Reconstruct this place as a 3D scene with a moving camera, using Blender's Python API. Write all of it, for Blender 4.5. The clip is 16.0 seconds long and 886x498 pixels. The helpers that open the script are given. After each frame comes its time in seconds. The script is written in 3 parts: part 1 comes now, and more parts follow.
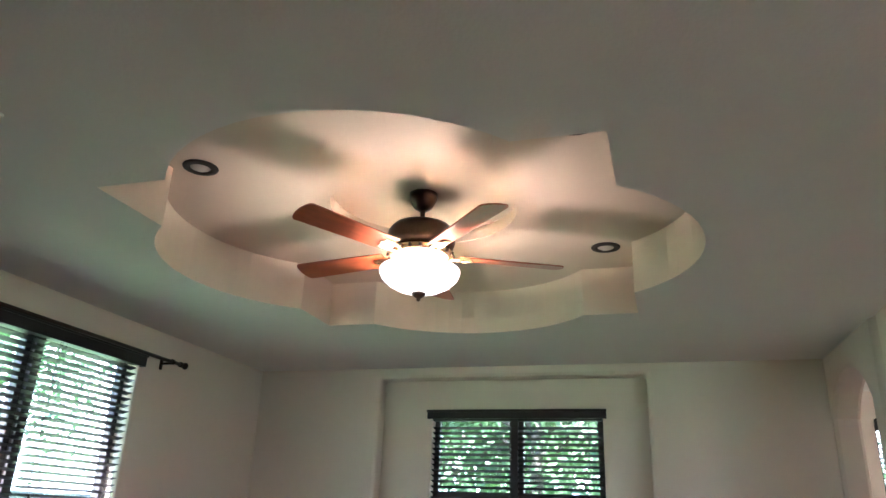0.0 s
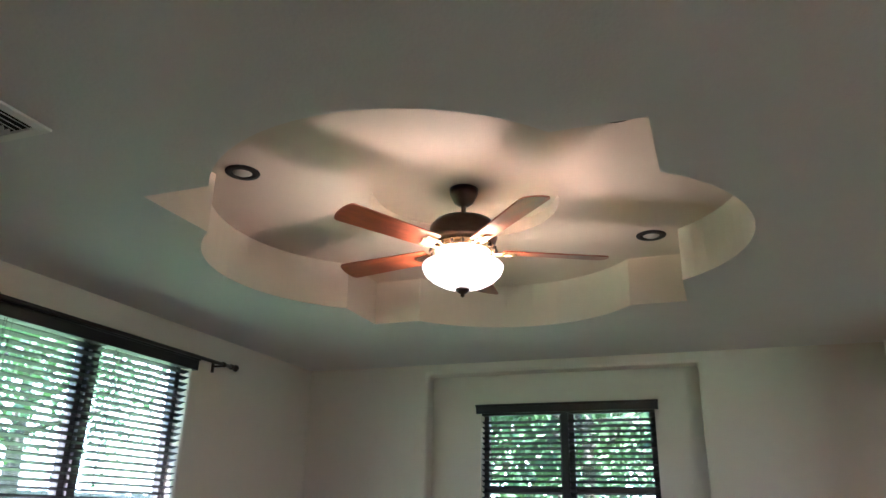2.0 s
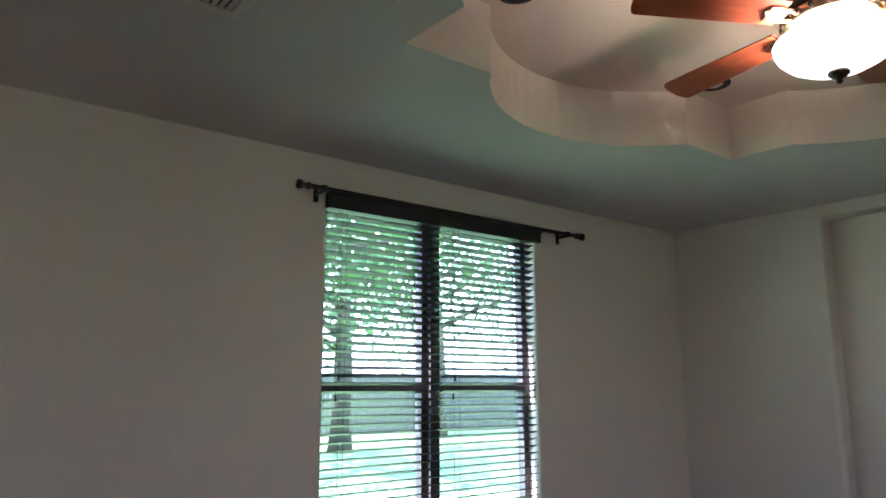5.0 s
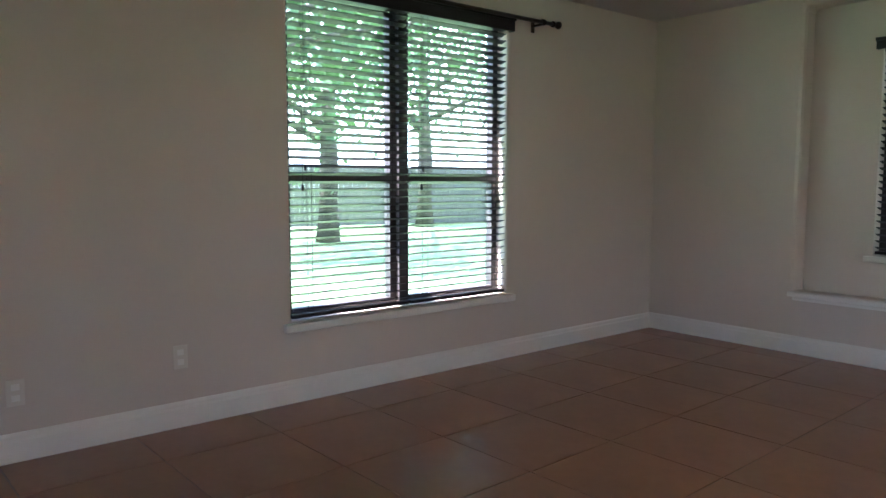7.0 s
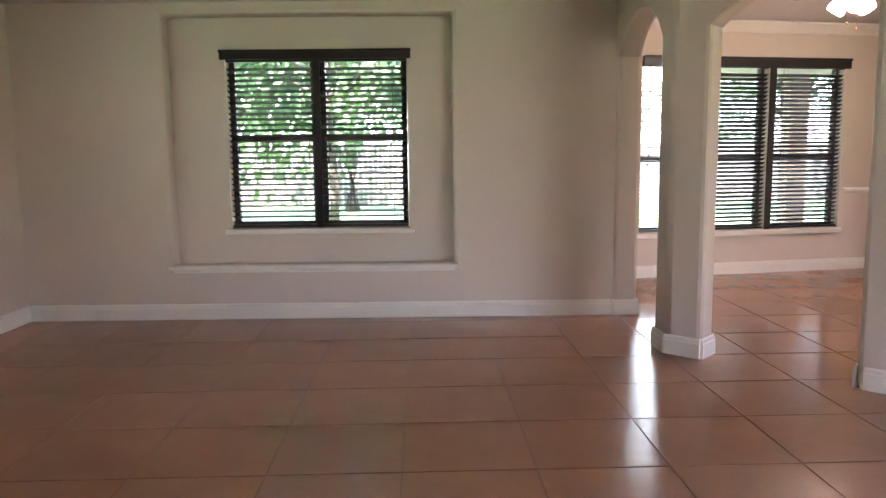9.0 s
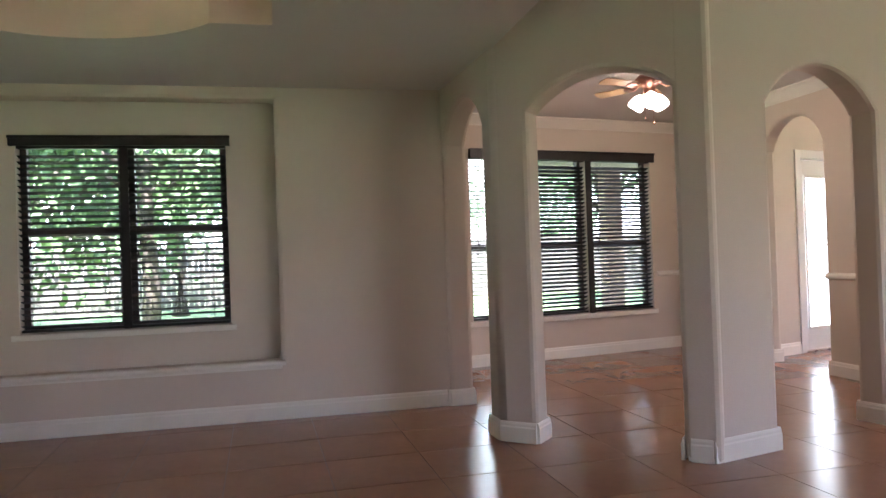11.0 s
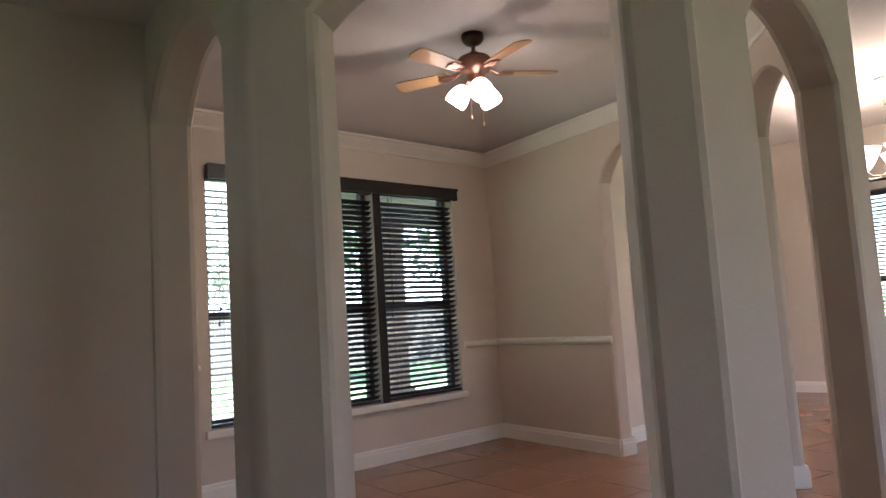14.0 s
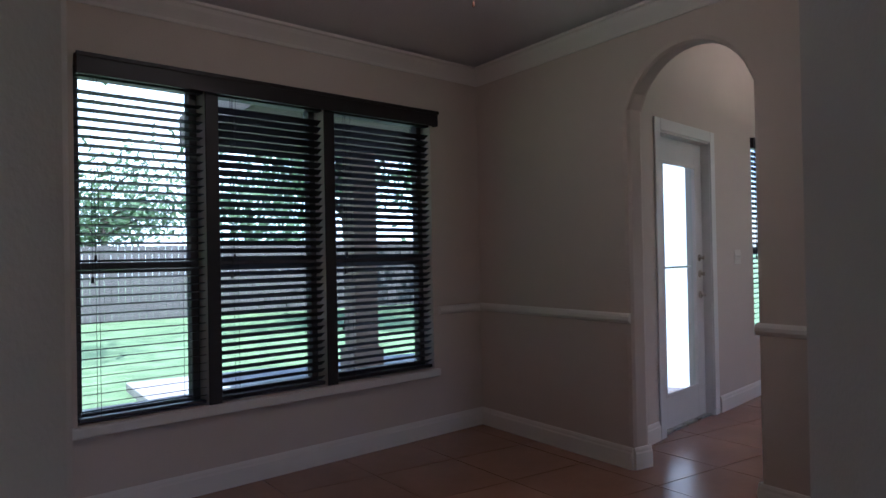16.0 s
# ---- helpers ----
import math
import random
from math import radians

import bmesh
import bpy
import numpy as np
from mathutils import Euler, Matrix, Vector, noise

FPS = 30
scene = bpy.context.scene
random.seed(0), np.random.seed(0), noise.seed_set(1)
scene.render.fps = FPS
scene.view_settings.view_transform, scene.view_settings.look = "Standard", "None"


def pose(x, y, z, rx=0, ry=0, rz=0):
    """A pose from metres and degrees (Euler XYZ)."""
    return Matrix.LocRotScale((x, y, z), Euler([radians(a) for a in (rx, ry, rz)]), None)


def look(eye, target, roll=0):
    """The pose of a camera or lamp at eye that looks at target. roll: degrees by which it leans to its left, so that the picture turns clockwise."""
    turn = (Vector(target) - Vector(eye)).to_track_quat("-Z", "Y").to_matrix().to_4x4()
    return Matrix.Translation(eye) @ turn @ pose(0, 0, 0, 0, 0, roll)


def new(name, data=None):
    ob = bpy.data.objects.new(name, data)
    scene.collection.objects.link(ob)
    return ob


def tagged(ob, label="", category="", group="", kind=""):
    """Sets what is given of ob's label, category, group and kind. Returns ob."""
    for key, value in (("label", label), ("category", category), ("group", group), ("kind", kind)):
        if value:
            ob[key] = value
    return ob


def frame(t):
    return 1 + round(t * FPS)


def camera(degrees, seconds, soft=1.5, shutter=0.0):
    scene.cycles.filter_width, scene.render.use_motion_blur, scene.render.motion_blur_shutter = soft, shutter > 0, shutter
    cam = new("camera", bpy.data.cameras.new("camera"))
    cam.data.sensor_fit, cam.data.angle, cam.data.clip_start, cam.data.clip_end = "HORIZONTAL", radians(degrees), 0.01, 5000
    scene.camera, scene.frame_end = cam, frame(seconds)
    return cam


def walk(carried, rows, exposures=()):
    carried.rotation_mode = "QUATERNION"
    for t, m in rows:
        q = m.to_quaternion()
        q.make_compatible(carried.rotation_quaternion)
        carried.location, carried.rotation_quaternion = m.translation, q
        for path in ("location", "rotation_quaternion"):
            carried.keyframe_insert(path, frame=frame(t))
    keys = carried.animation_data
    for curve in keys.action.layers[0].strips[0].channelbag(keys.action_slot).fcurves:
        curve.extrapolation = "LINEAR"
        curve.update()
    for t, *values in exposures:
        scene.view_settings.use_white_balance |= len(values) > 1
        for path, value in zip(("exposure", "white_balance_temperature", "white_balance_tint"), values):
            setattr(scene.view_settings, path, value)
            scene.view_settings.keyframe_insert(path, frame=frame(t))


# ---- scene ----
cam = camera(62.8, 16.0)
PATH = [
    (0, (0.739, 0.11, 1.22), (0.178, 1.895, 1.925), 2.3),
    (0.5, (0.739, 0.105, 1.23), (0.11, 1.86, 1.956), 1.9),
    (1, (0.75, 0.111, 1.224), (0.107, 1.853, 1.969), 1.9),
    (1.5, (0.741, 0.114, 1.226), (0.094, 1.865, 1.944), 1.6),
    (2, (0.733, 0.123, 1.229), (0.061, 1.876, 1.917), 1.3),
    (2.5, (0.679, 0.126, 1.223), (-0.118, 1.84, 1.878), 1.3),
    (3, (0.629, 0.232, 1.21), (-0.217, 1.951, 1.784), -1.7),
    (3.5, (0.643, 0.437, 1.206), (-0.378, 2.065, 1.762), -1.3),
    (4, (0.557, 0.56, 1.186), (-0.692, 2.034, 1.705), -0.4),
    (4.2, (0.499, 0.625, 1.186), (-0.815, 2.045, 1.691), -0.8),
    (6.3, (0.755, 0.952, 1.297), (-0.924, 2.038, 1.331), -0.5),
    (6.5, (0.768, 0.953, 1.301), (-0.882, 2.082, 1.258), -0.2),
    (7, (0.676, 0.921, 1.196), (-0.859, 2.19, 1.01), 0.1),
    (7.5, (0.626, 0.886, 1.203), (-0.537, 2.483, 0.896), 0.6),
    (7.6, (0.589, 0.829, 1.206), (-0.426, 2.528, 0.913), 0.2),
    (8, (0.33, 0.643, 1.17), (-0.156, 2.568, 0.925), -1.7),
    (8.5, (0.36, 0.433, 1.233), (0.206, 2.414, 1.009), -0.9),
    (9, (0.48, 0.276, 1.268), (0.491, 2.26, 1.018), -0.6),
    (9.2, (0.49, 0.225, 1.27), (0.512, 2.203, 0.972), -0.4),
    (11.3, (0.627, 0.632, 1.134), (1.164, 2.554, 1.266), -0.6),
    (11.5, (0.641, 0.767, 1.104), (1.241, 2.664, 1.307), 0.6),
    (12, (0.656, 1.209, 1.041), (1.568, 2.979, 1.23), -3.6),
    (12.5, (0.819, 1.646, 1.11), (1.707, 3.432, 1.252), 0.0),
    (13, (0.887, 2.055, 1.118), (1.862, 3.796, 1.26), -5.6),
    (13.5, (1.043, 2.423, 1.087), (2.145, 4.084, 1.255), -5.4),
    (14, (1.275, 2.755, 1.094), (2.344, 4.434, 1.29), -3.6),
    (14.5, (1.456, 3.029, 1.14), (2.634, 4.641, 1.253), -3.4),
    (15, (1.747, 3.323, 1.248), (2.85, 4.992, 1.253), -1.7),
    (15.5, (1.955, 3.616, 1.219), (2.987, 5.329, 1.245), -0.9),
    (16, (2.123, 3.862, 1.25), (3.216, 5.537, 1.27), -1.1),
]
walk(cam, [(t, look(eye, target, roll)) for t, eye, target, roll in PATH],
     [(0, 4.05, 5400, 23), (4.0, 3.5, 5150, 20), (7.0, 3.55, 5450, 21), (8.0, 4.0, 5950, 28), (9.0, 4.25, 6200, 31), (12.5, 3.05, 5950, 28), (14.5, 3.0, 5600, 25), (15, 2.25, 5300, 24), (15.5, 1.85, 5200, 26), (16, 1.4, 5050, 28)])

# ---- world, sun, exposure ----
wd = bpy.data.worlds.new("sky")
scene.world = wd
wd.use_nodes = True
_nt = wd.node_tree
_sky = _nt.nodes.new("ShaderNodeTexSky")
_sky.sky_type = "NISHITA"
_sky.sun_disc = False
_sky.sun_elevation = radians(58)
_sky.sun_rotation = radians(200)
_nt.links.new(_sky.outputs[0], _nt.nodes["Background"].inputs[0])
_nt.nodes["Background"].inputs[1].default_value = 0.15
sun_data = bpy.data.lights.new("sun", "SUN")
sun_data.energy, sun_data.angle, sun_data.color = 5.0, radians(0.6), (1.0, 0.95, 0.86)
sun = new("sun", sun_data)
sun.matrix_world = look((0, 0, 20), (6, 16, -15.0))


def lamp(name, kind, m, energy, color, size=0.05, size_y=None):
    d = bpy.data.lights.new(name, kind)
    d.energy, d.color = energy, color
    if kind == "AREA":
        d.shape, d.size, d.size_y = "RECTANGLE", size, size_y
    else:
        d.shadow_soft_size = size
    o = new(name, d)
    o.matrix_world = m
    return o


# ---- materials ----
def mat(name, base, rough=0.6, metal=0.0, var=0.08, scale=3.0, bump=0.0, bscale=60.0, emit=None, estr=0.0, objvar=0.0, stretch=None):
    m = bpy.data.materials.new(name)
    m.use_nodes = True
    n, l = m.node_tree.nodes, m.node_tree.links
    b = n["Principled BSDF"]
    b.inputs["Roughness"].default_value, b.inputs["Metallic"].default_value = rough, metal
    tc = n.new("ShaderNodeTexCoord")
    src = tc.outputs["Object"]
    if stretch:
        mp = n.new("ShaderNodeMapping")
        mp.inputs["Scale"].default_value = stretch
        l.new(src, mp.inputs[0])
        src = mp.outputs[0]
    no = n.new("ShaderNodeTexNoise")
    no.inputs["Scale"].default_value, no.inputs["Detail"].default_value = scale, 6
    l.new(src, no.inputs["Vector"])
    fine = n.new("ShaderNodeTexNoise")
    fine.inputs["Scale"].default_value, fine.inputs["Detail"].default_value = scale * 9, 4
    l.new(src, fine.inputs["Vector"])
    add = n.new("ShaderNodeMath")
    add.operation = "MULTIPLY_ADD"
    add.inputs[1].default_value = 0.35
    l.new(fine.outputs[0], add.inputs[0])
    l.new(no.outputs[0], add.inputs[2])
    fac = add.outputs[0]
    if objvar:
        oi = n.new("ShaderNodeObjectInfo")
        a2 = n.new("ShaderNodeMath")
        a2.operation = "MULTIPLY_ADD"
        a2.inputs[1].default_value = objvar
        l.new(oi.outputs["Random"], a2.inputs[0])
        l.new(fac, a2.inputs[2])
        fac = a2.outputs[0]
    cr = n.new("ShaderNodeValToRGB")
    lo = [max(0, c * (1 - var * 1.6)) for c in base]
    hi = [min(1, c * (1 + var * 1.6)) for c in base]
    cr.color_ramp.elements[0].position, cr.color_ramp.elements[1].position = 0.2, 1.0
    cr.color_ramp.elements[0].color, cr.color_ramp.elements[1].color = (*lo, 1), (*hi, 1)
    l.new(fac, cr.inputs[0])
    l.new(cr.outputs[0], b.inputs["Base Color"])
    rr = n.new("ShaderNodeMapRange")
    rr.inputs["From Min"].default_value, rr.inputs["From Max"].default_value = 0.3, 1.0
    rr.inputs["To Min"].default_value, rr.inputs["To Max"].default_value = max(0.02, rough - 0.07), min(1, rough + 0.07)
    l.new(fac, rr.inputs[0])
    l.new(rr.outputs[0], b.inputs["Roughness"])
    if bump:
        bn = n.new("ShaderNodeTexNoise")
        bn.inputs["Scale"].default_value, bn.inputs["Detail"].default_value = bscale, 3
        l.new(tc.outputs["Object"], bn.inputs["Vector"])
        bp = n.new("ShaderNodeBump")
        bp.inputs["Strength"].default_value, bp.inputs["Distance"].default_value = bump, 0.004
        l.new(bn.outputs[0], bp.inputs["Height"])
        l.new(bp.outputs[0], b.inputs["Normal"])
    if emit:
        b.inputs["Emission Color"].default_value = (*emit, 1)
        b.inputs["Emission Strength"].default_value = estr
    return m


M_WALL = mat("wall_paint", (0.60, 0.515, 0.445), 0.75, var=0.03, scale=1.2, bump=0.25, bscale=110)
M_CEIL = mat("ceiling_paint", (0.64, 0.605, 0.58), 0.85, var=0.03, scale=1.5, bump=0.4, bscale=70)
M_COVE = mat("cove_paint", (0.64, 0.54, 0.45), 0.75, var=0.03, scale=1.5, bump=0.25, bscale=90)
M_WHITE = mat("white_trim", (0.76, 0.72, 0.66), 0.45, var=0.03, scale=2)
M_DOORP = mat("door_paint", (0.74, 0.72, 0.69), 0.4, var=0.03, scale=2)
M_TILE = mat("terracotta_tile", (0.30, 0.155, 0.096), 0.19, var=0.10, scale=2.2, bump=0.12, bscale=14, objvar=0.12)
M_GROUT = mat("grout", (0.175, 0.095, 0.063), 0.9, var=0.2, scale=8)
M_BLIND = mat("dark_blind_wood", (0.011, 0.007, 0.008), 0.45, var=0.25, scale=6, stretch=(1, 12, 12))
M_ROD = mat("rod_metal", (0.03, 0.018, 0.015), 0.4, metal=0.5, var=0.2, scale=8)
M_FRAME = mat("window_frame", (0.06, 0.05, 0.05), 0.5, var=0.1, scale=4)
M_BRONZE = mat("bronze", (0.075, 0.048, 0.036), 0.35, metal=0.85, var=0.25, scale=10)
M_COPPER = mat("antique_copper", (0.30, 0.15, 0.105), 0.32, metal=0.9, var=0.2, scale=10)
M_BRASS = mat("polished_brass", (0.75, 0.55, 0.36), 0.2, metal=1.0, var=0.15, scale=10)
M_REDWOOD = mat("rosewood_blade", (0.27, 0.065, 0.025), 0.35, var=0.3, scale=4, stretch=(1, 10, 10))
M_OAK = mat("oak_blade", (0.34, 0.20, 0.09), 0.4, var=0.25, scale=4, stretch=(1, 10, 10))
M_NICKEL = mat("nickel", (0.5, 0.45, 0.38), 0.28, metal=1.0, var=0.1, scale=10)
M_GLOBE = mat("frosted_glass_lit", (0.9, 0.85, 0.78), 0.4, var=0.02, emit=(1.0, 0.86, 0.68), estr=0.25)
M_SHADE = mat("shade_glass_lit", (0.9, 0.86, 0.8), 0.4, var=0.02, emit=(1.0, 0.88, 0.72), estr=1.2)
# the can trim's own black, also used for the shade inside the vent
M_BLACK = mat("black_trim_and_duct_shade", (0.012, 0.011, 0.010), 0.8, var=0.1)
M_CANLENS = mat("can_bulb", (0.5, 0.48, 0.44), 0.5, var=0.05)
M_VENT = mat("vent_enamel", (0.70, 0.66, 0.60), 0.5, var=0.04)
M_PLATE = mat("plate_plastic", (0.66, 0.60, 0.52), 0.4, var=0.03)
M_GRASS = mat("lawn", (0.13, 0.205, 0.085), 0.9, var=0.45, scale=2.5, bump=0.6, bscale=30)
M_CONC = mat("patio_concrete", (0.36, 0.34, 0.31), 0.85, var=0.15, scale=3, bump=0.2, bscale=50)
M_FENCE = mat("fence_wood", (0.12, 0.11, 0.10), 0.85, var=0.3, scale=3, objvar=0.3, stretch=(6, 6, 1))
M_BARK = mat("bark", (0.09, 0.075, 0.06), 0.95, var=0.35, scale=7, bump=0.6, bscale=25)
M_LEAF = mat("leaves", (0.075, 0.135, 0.05), 0.6, var=0.55, scale=1.5)
M_SOFFIT = mat("patio_roof", (0.13, 0.11, 0.09), 0.85, var=0.15)
M_STUCCO = mat("outside_brick", (0.30, 0.22, 0.17), 0.9, var=0.2, scale=5)

M_GLASS = bpy.data.materials.new("clear_glass")
M_GLASS.use_nodes = True
_n, _l = M_GLASS.node_tree.nodes, M_GLASS.node_tree.links
_tr, _gl, _mx = _n.new("ShaderNodeBsdfTransparent"), _n.new("ShaderNodeBsdfGlossy"), _n.new("ShaderNodeMixShader")
_gl.inputs["Roughness"].default_value = 0.02
_tr.inputs["Color"].default_value = (0.93, 0.98, 0.97, 1)
_mx.inputs[0].default_value = 0.04
_l.new(_tr.outputs[0], _mx.inputs[1])
_l.new(_gl.outputs[0], _mx.inputs[2])
_l.new(_mx.outputs[0], _n["Material Output"].inputs[0])


# ---- mesh helpers ----
def finish(name, bm, material, parent=None, m=None, bevel=0.0, smooth=False, angle=50, segs=2):
    bmesh.ops.recalc_face_normals(bm, faces=bm.faces[:])
    me = bpy.data.meshes.new(name)
    bm.to_mesh(me)
    bm.free()
    me.materials.append(material)
    if smooth:
        for p in me.polygons:
            p.use_smooth = True
    o = new(name, me)
    if m is not None:
        o.matrix_basis = m
    if parent is not None:
        o.parent = parent
    if bevel:
        b = o.modifiers.new("edge", "BEVEL")
        b.width, b.segments, b.limit_method, b.angle_limit = bevel, segs, "ANGLE", radians(angle)
    return o


def add_box(bm, x0, y0, z0, x1, y1, z1):
    v = [bm.verts.new(p) for p in ((x0, y0, z0), (x1, y0, z0), (x1, y1, z0), (x0, y1, z0), (x0, y0, z1), (x1, y0, z1), (x1, y1, z1), (x0, y1, z1))]
    for f in ((0, 3, 2, 1), (4, 5, 6, 7), (0, 1, 5, 4), (1, 2, 6, 5), (2, 3, 7, 6), (3, 0, 4, 7)):
        bm.faces.new([v[i] for i in f])


def box(name, lo, hi, material, parent=None, m=None, bevel=0.0):
    bm = bmesh.new()
    add_box(bm, *lo, *hi)
    return finish(name, bm, material, parent, m, bevel)


def add_lathe(bm, prof, n=24, m=None):
    m = m or Matrix()
    rings = []
    for r, z in prof:
        rings.append([bm.verts.new(m @ Vector((max(r, 1e-4) * math.cos(2 * math.pi * k / n), max(r, 1e-4) * math.sin(2 * math.pi * k / n), z))) for k in range(n)])
    for a, b in zip(rings, rings[1:]):
        for k in range(n):
            bm.faces.new((a[k], a[(k + 1) % n], b[(k + 1) % n], b[k]))


def lathe(name, prof, material, parent=None, m=None, n=24):
    bm = bmesh.new()
    add_lathe(bm, prof, n)
    return finish(name, bm, material, parent, m, smooth=True)


def add_tube(bm, pts, r, n=8):
    pts = [Vector(p) for p in pts]
    rings = []
    for i, p in enumerate(pts):
        d = (pts[min(i + 1, len(pts) - 1)] - pts[max(i - 1, 0)]).normalized()
        q = d.to_track_quat("Z", "Y").to_matrix()
        rr = r[i] if isinstance(r, (list, tuple)) else r
        rings.append([bm.verts.new(p + q @ Vector((rr * math.cos(2 * math.pi * k / n), rr * math.sin(2 * math.pi * k / n), 0))) for k in range(n)])
    for a, b in zip(rings, rings[1:]):
        for k in range(n):
            bm.faces.new((a[k], a[(k + 1) % n], b[(k + 1) % n], b[k]))
    for e in (rings[0], rings[-1]):
        bm.faces.new(e)


def arc_z(s, a, b, spring, rise):
    h = (b - a) / 2
    rad = (h * h + rise * rise) / (2 * rise)
    return spring + rise - rad + math.sqrt(max(0.0, rad * rad - (s - (a + b) / 2) ** 2))


def wall(name, p0, p1, thick, z1, openings=(), material=None, bevel=0.018, z0=0.0, label=""):
    """A wall from p0 to p1, its thickness to the left of that way, with openings (a, b, sill, head, rise) along it."""
    p0, p1 = Vector((*p0, 0)), Vector((*p1, 0))
    length = (p1 - p0).length
    bm = bmesh.new()
    memo = {}

    def vert(s, z):
        k = (round(s, 4), round(z, 4))
        if k not in memo:
            memo[k] = bm.verts.new((s, 0, z))
        return memo[k]

    cuts, s = [], 0.0
    for o in sorted(openings):
        cuts.append(("solid", s, o[0]))
        cuts.append(("open", *o))
        s = o[1]
    cuts.append(("solid", s, length))
    for i, c in enumerate(cuts):
        if c[0] == "solid":
            if c[2] - c[1] < 1e-4:
                continue
            zs = [[], []]
            for side, j in ((0, i - 1), (1, i + 1)):
                if 0 <= j < len(cuts):
                    o = cuts[j]
                    zs[side] = [z for z in (o[3], o[4]) if z0 < z < z1]
            ring = [vert(c[1], z0), vert(c[2], z0)] + [vert(c[2], z) for z in sorted(zs[1])] + [vert(c[2], z1), vert(c[1], z1)] + [vert(c[1], z) for z in sorted(zs[0], reverse=True)]
            bm.faces.new(ring)
        else:
            _, a, b, sill, head, rise = c
            if sill > z0:
                bm.faces.new([vert(a, z0), vert(b, z0), vert(b, sill), vert(a, sill)])
            if head < z1:
                n = 20 if rise else 1
                pts = [(a + (b - a) * k / n, arc_z(a + (b - a) * k / n, a, b, head, rise) if rise else head) for k in range(n + 1)]
                for (sa, za), (sb, zb) in zip(pts, pts[1:]):
                    bm.faces.new([vert(sa, za), vert(sb, zb), vert(sb, z1), vert(sa, z1)])
    r = bmesh.ops.extrude_face_region(bm, geom=bm.faces[:])
    bmesh.ops.translate(bm, verts=[v for v in r["geom"] if isinstance(v, bmesh.types.BMVert)], vec=(0, thick, 0))
    ang = math.degrees(math.atan2(p1.y - p0.y, p1.x - p0.x))
    o = finish(name, bm, material or M_WALL, None, pose(p0.x, p0.y, 0, 0, 0, ang), bevel, angle=60)
    return tagged(o, label or "beige painted plaster wall with rounded corners", "wall", kind="structure")


def aslant(o):
    """Turns a thing into the line of the dining room's window wall."""
    o.matrix_basis = NM @ o.matrix_basis
    return o


def strip(name, p0, p1, z, h, d, material=None, label="", category="baseboard", prof=None):
    """A moulding along p0 to p1, standing proud to the right of that way; prof: (out, up) in units of d and h."""
    p0, p1 = Vector((*p0, 0)), Vector((*p1, 0))
    length = (p1 - p0).length
    prof = prof or ((0, 0), (1, 0), (1, 0.72), (0.75, 0.8), (0.7, 0.9), (0.4, 1), (0, 1))
    bm = bmesh.new()
    ends = [[bm.verts.new((s, -u * d, z + v * h)) for u, v in prof] for s in (0, length)]
    for k in range(len(prof)):
        j = (k + 1) % len(prof)
        bm.faces.new((ends[0][k], ends[0][j], ends[1][j], ends[1][k]))
    bm.faces.new(ends[0])
    bm.faces.new(ends[1])
    ang = math.degrees(math.atan2(p1.y - p0.y, p1.x - p0.x))
    o = finish(name, bm, material or M_WHITE, None, pose(p0.x, p0.y, 0, 0, 0, ang))
    return tagged(o, label or "white painted moulded baseboard", category, kind="structure")


# ---- plan ----
H = 2.46          # ceiling of the living room
HH = 2.95         # ceiling of the hall and nook
WX, NY = -2.8, 6.0
DN = 8.28         # dining room's window wall, before it is turned aslant
NM = pose(5.31, 8.25, 0, 0, 0, 10.6) @ Matrix.Translation((-5.31, -DN, 0))
CX, CY = -0.42, 3.41

wall_west = wall("wall_west", (WX, 6.4), (WX, -2.6), -0.2, HH, [(6.4 - 4.345, 6.4 - 2.745, 0.44, 2.24, 0)])
wall_north = wall("wall_north", (1.90, NY), (WX - 0.1, NY), -0.166, HH, [(1.90 - 0.60, 1.90 + 1.63, 0.435, 2.37, 0)], bevel=0.03)
wall_niche = wall("wall_niche", (1.90, 6.17), (WX - 0.1, 6.17), -0.22, HH, [(1.90 - 0.24, 1.90 + 1.2, 0.71, 2.1, 0)], bevel=0.004, label="beige painted back of the window niche")
V = [(1.865, 6.1), (1.93, 4.85), (2.85, 3.98), (4.60, 4.42), (5.45, 5.50), (5.45, 8.3)]
TH = 0.19
ARCH = [[(0.125, 1.05, 0, 2.02, 0.26)], [(0.24, 1.15, 0, 2.03, 0.19)], [(0.52, 1.52, 0, 1.99, 0.25)], [(0.26, 1.14, 0, 2.08, 0.27)], [(0.48, 1.28, 0, 2.08, 0.28)]]
NAMES = ["wall_arcade_a", "wall_arcade_b", "wall_arcade_c", "wall_arcade_d", "wall_arcade_e"]
for i, nm in enumerate(NAMES):
    wall(nm, V[i], V[i + 1], TH if i < 4 else 0.14, HH, ARCH[i], bevel=0.03, label="beige plaster arcade wall with a rounded arch opening")
for i in (1, 2, 3, 4):
    da = (Vector(V[i]) - Vector(V[i - 1])).normalized()
    db = (Vector(V[i + 1]) - Vector(V[i])).normalized()
    bis = (Vector((-da.y, da.x)) + Vector((-db.y, db.x))).normalized()
    p = Vector(V[i]) + bis * (0.078 / bis.dot(Vector((-da.y, da.x))) - 0.001)
    bead = lathe("wall_corner", [(0.0, 0), (0.078, 0), (0.078, HH), (0, HH)], M_WALL, None, pose(p.x, p.y, 0), 40)
    tagged(bead, "beige rounded plaster corner of the arcade", "wall", kind="structure")
_d = (Vector(V[2]) - Vector(V[1])).normalized()
_n2 = Vector((-_d.y, _d.x))
_p = Vector(V[1]) + _d * 1.112
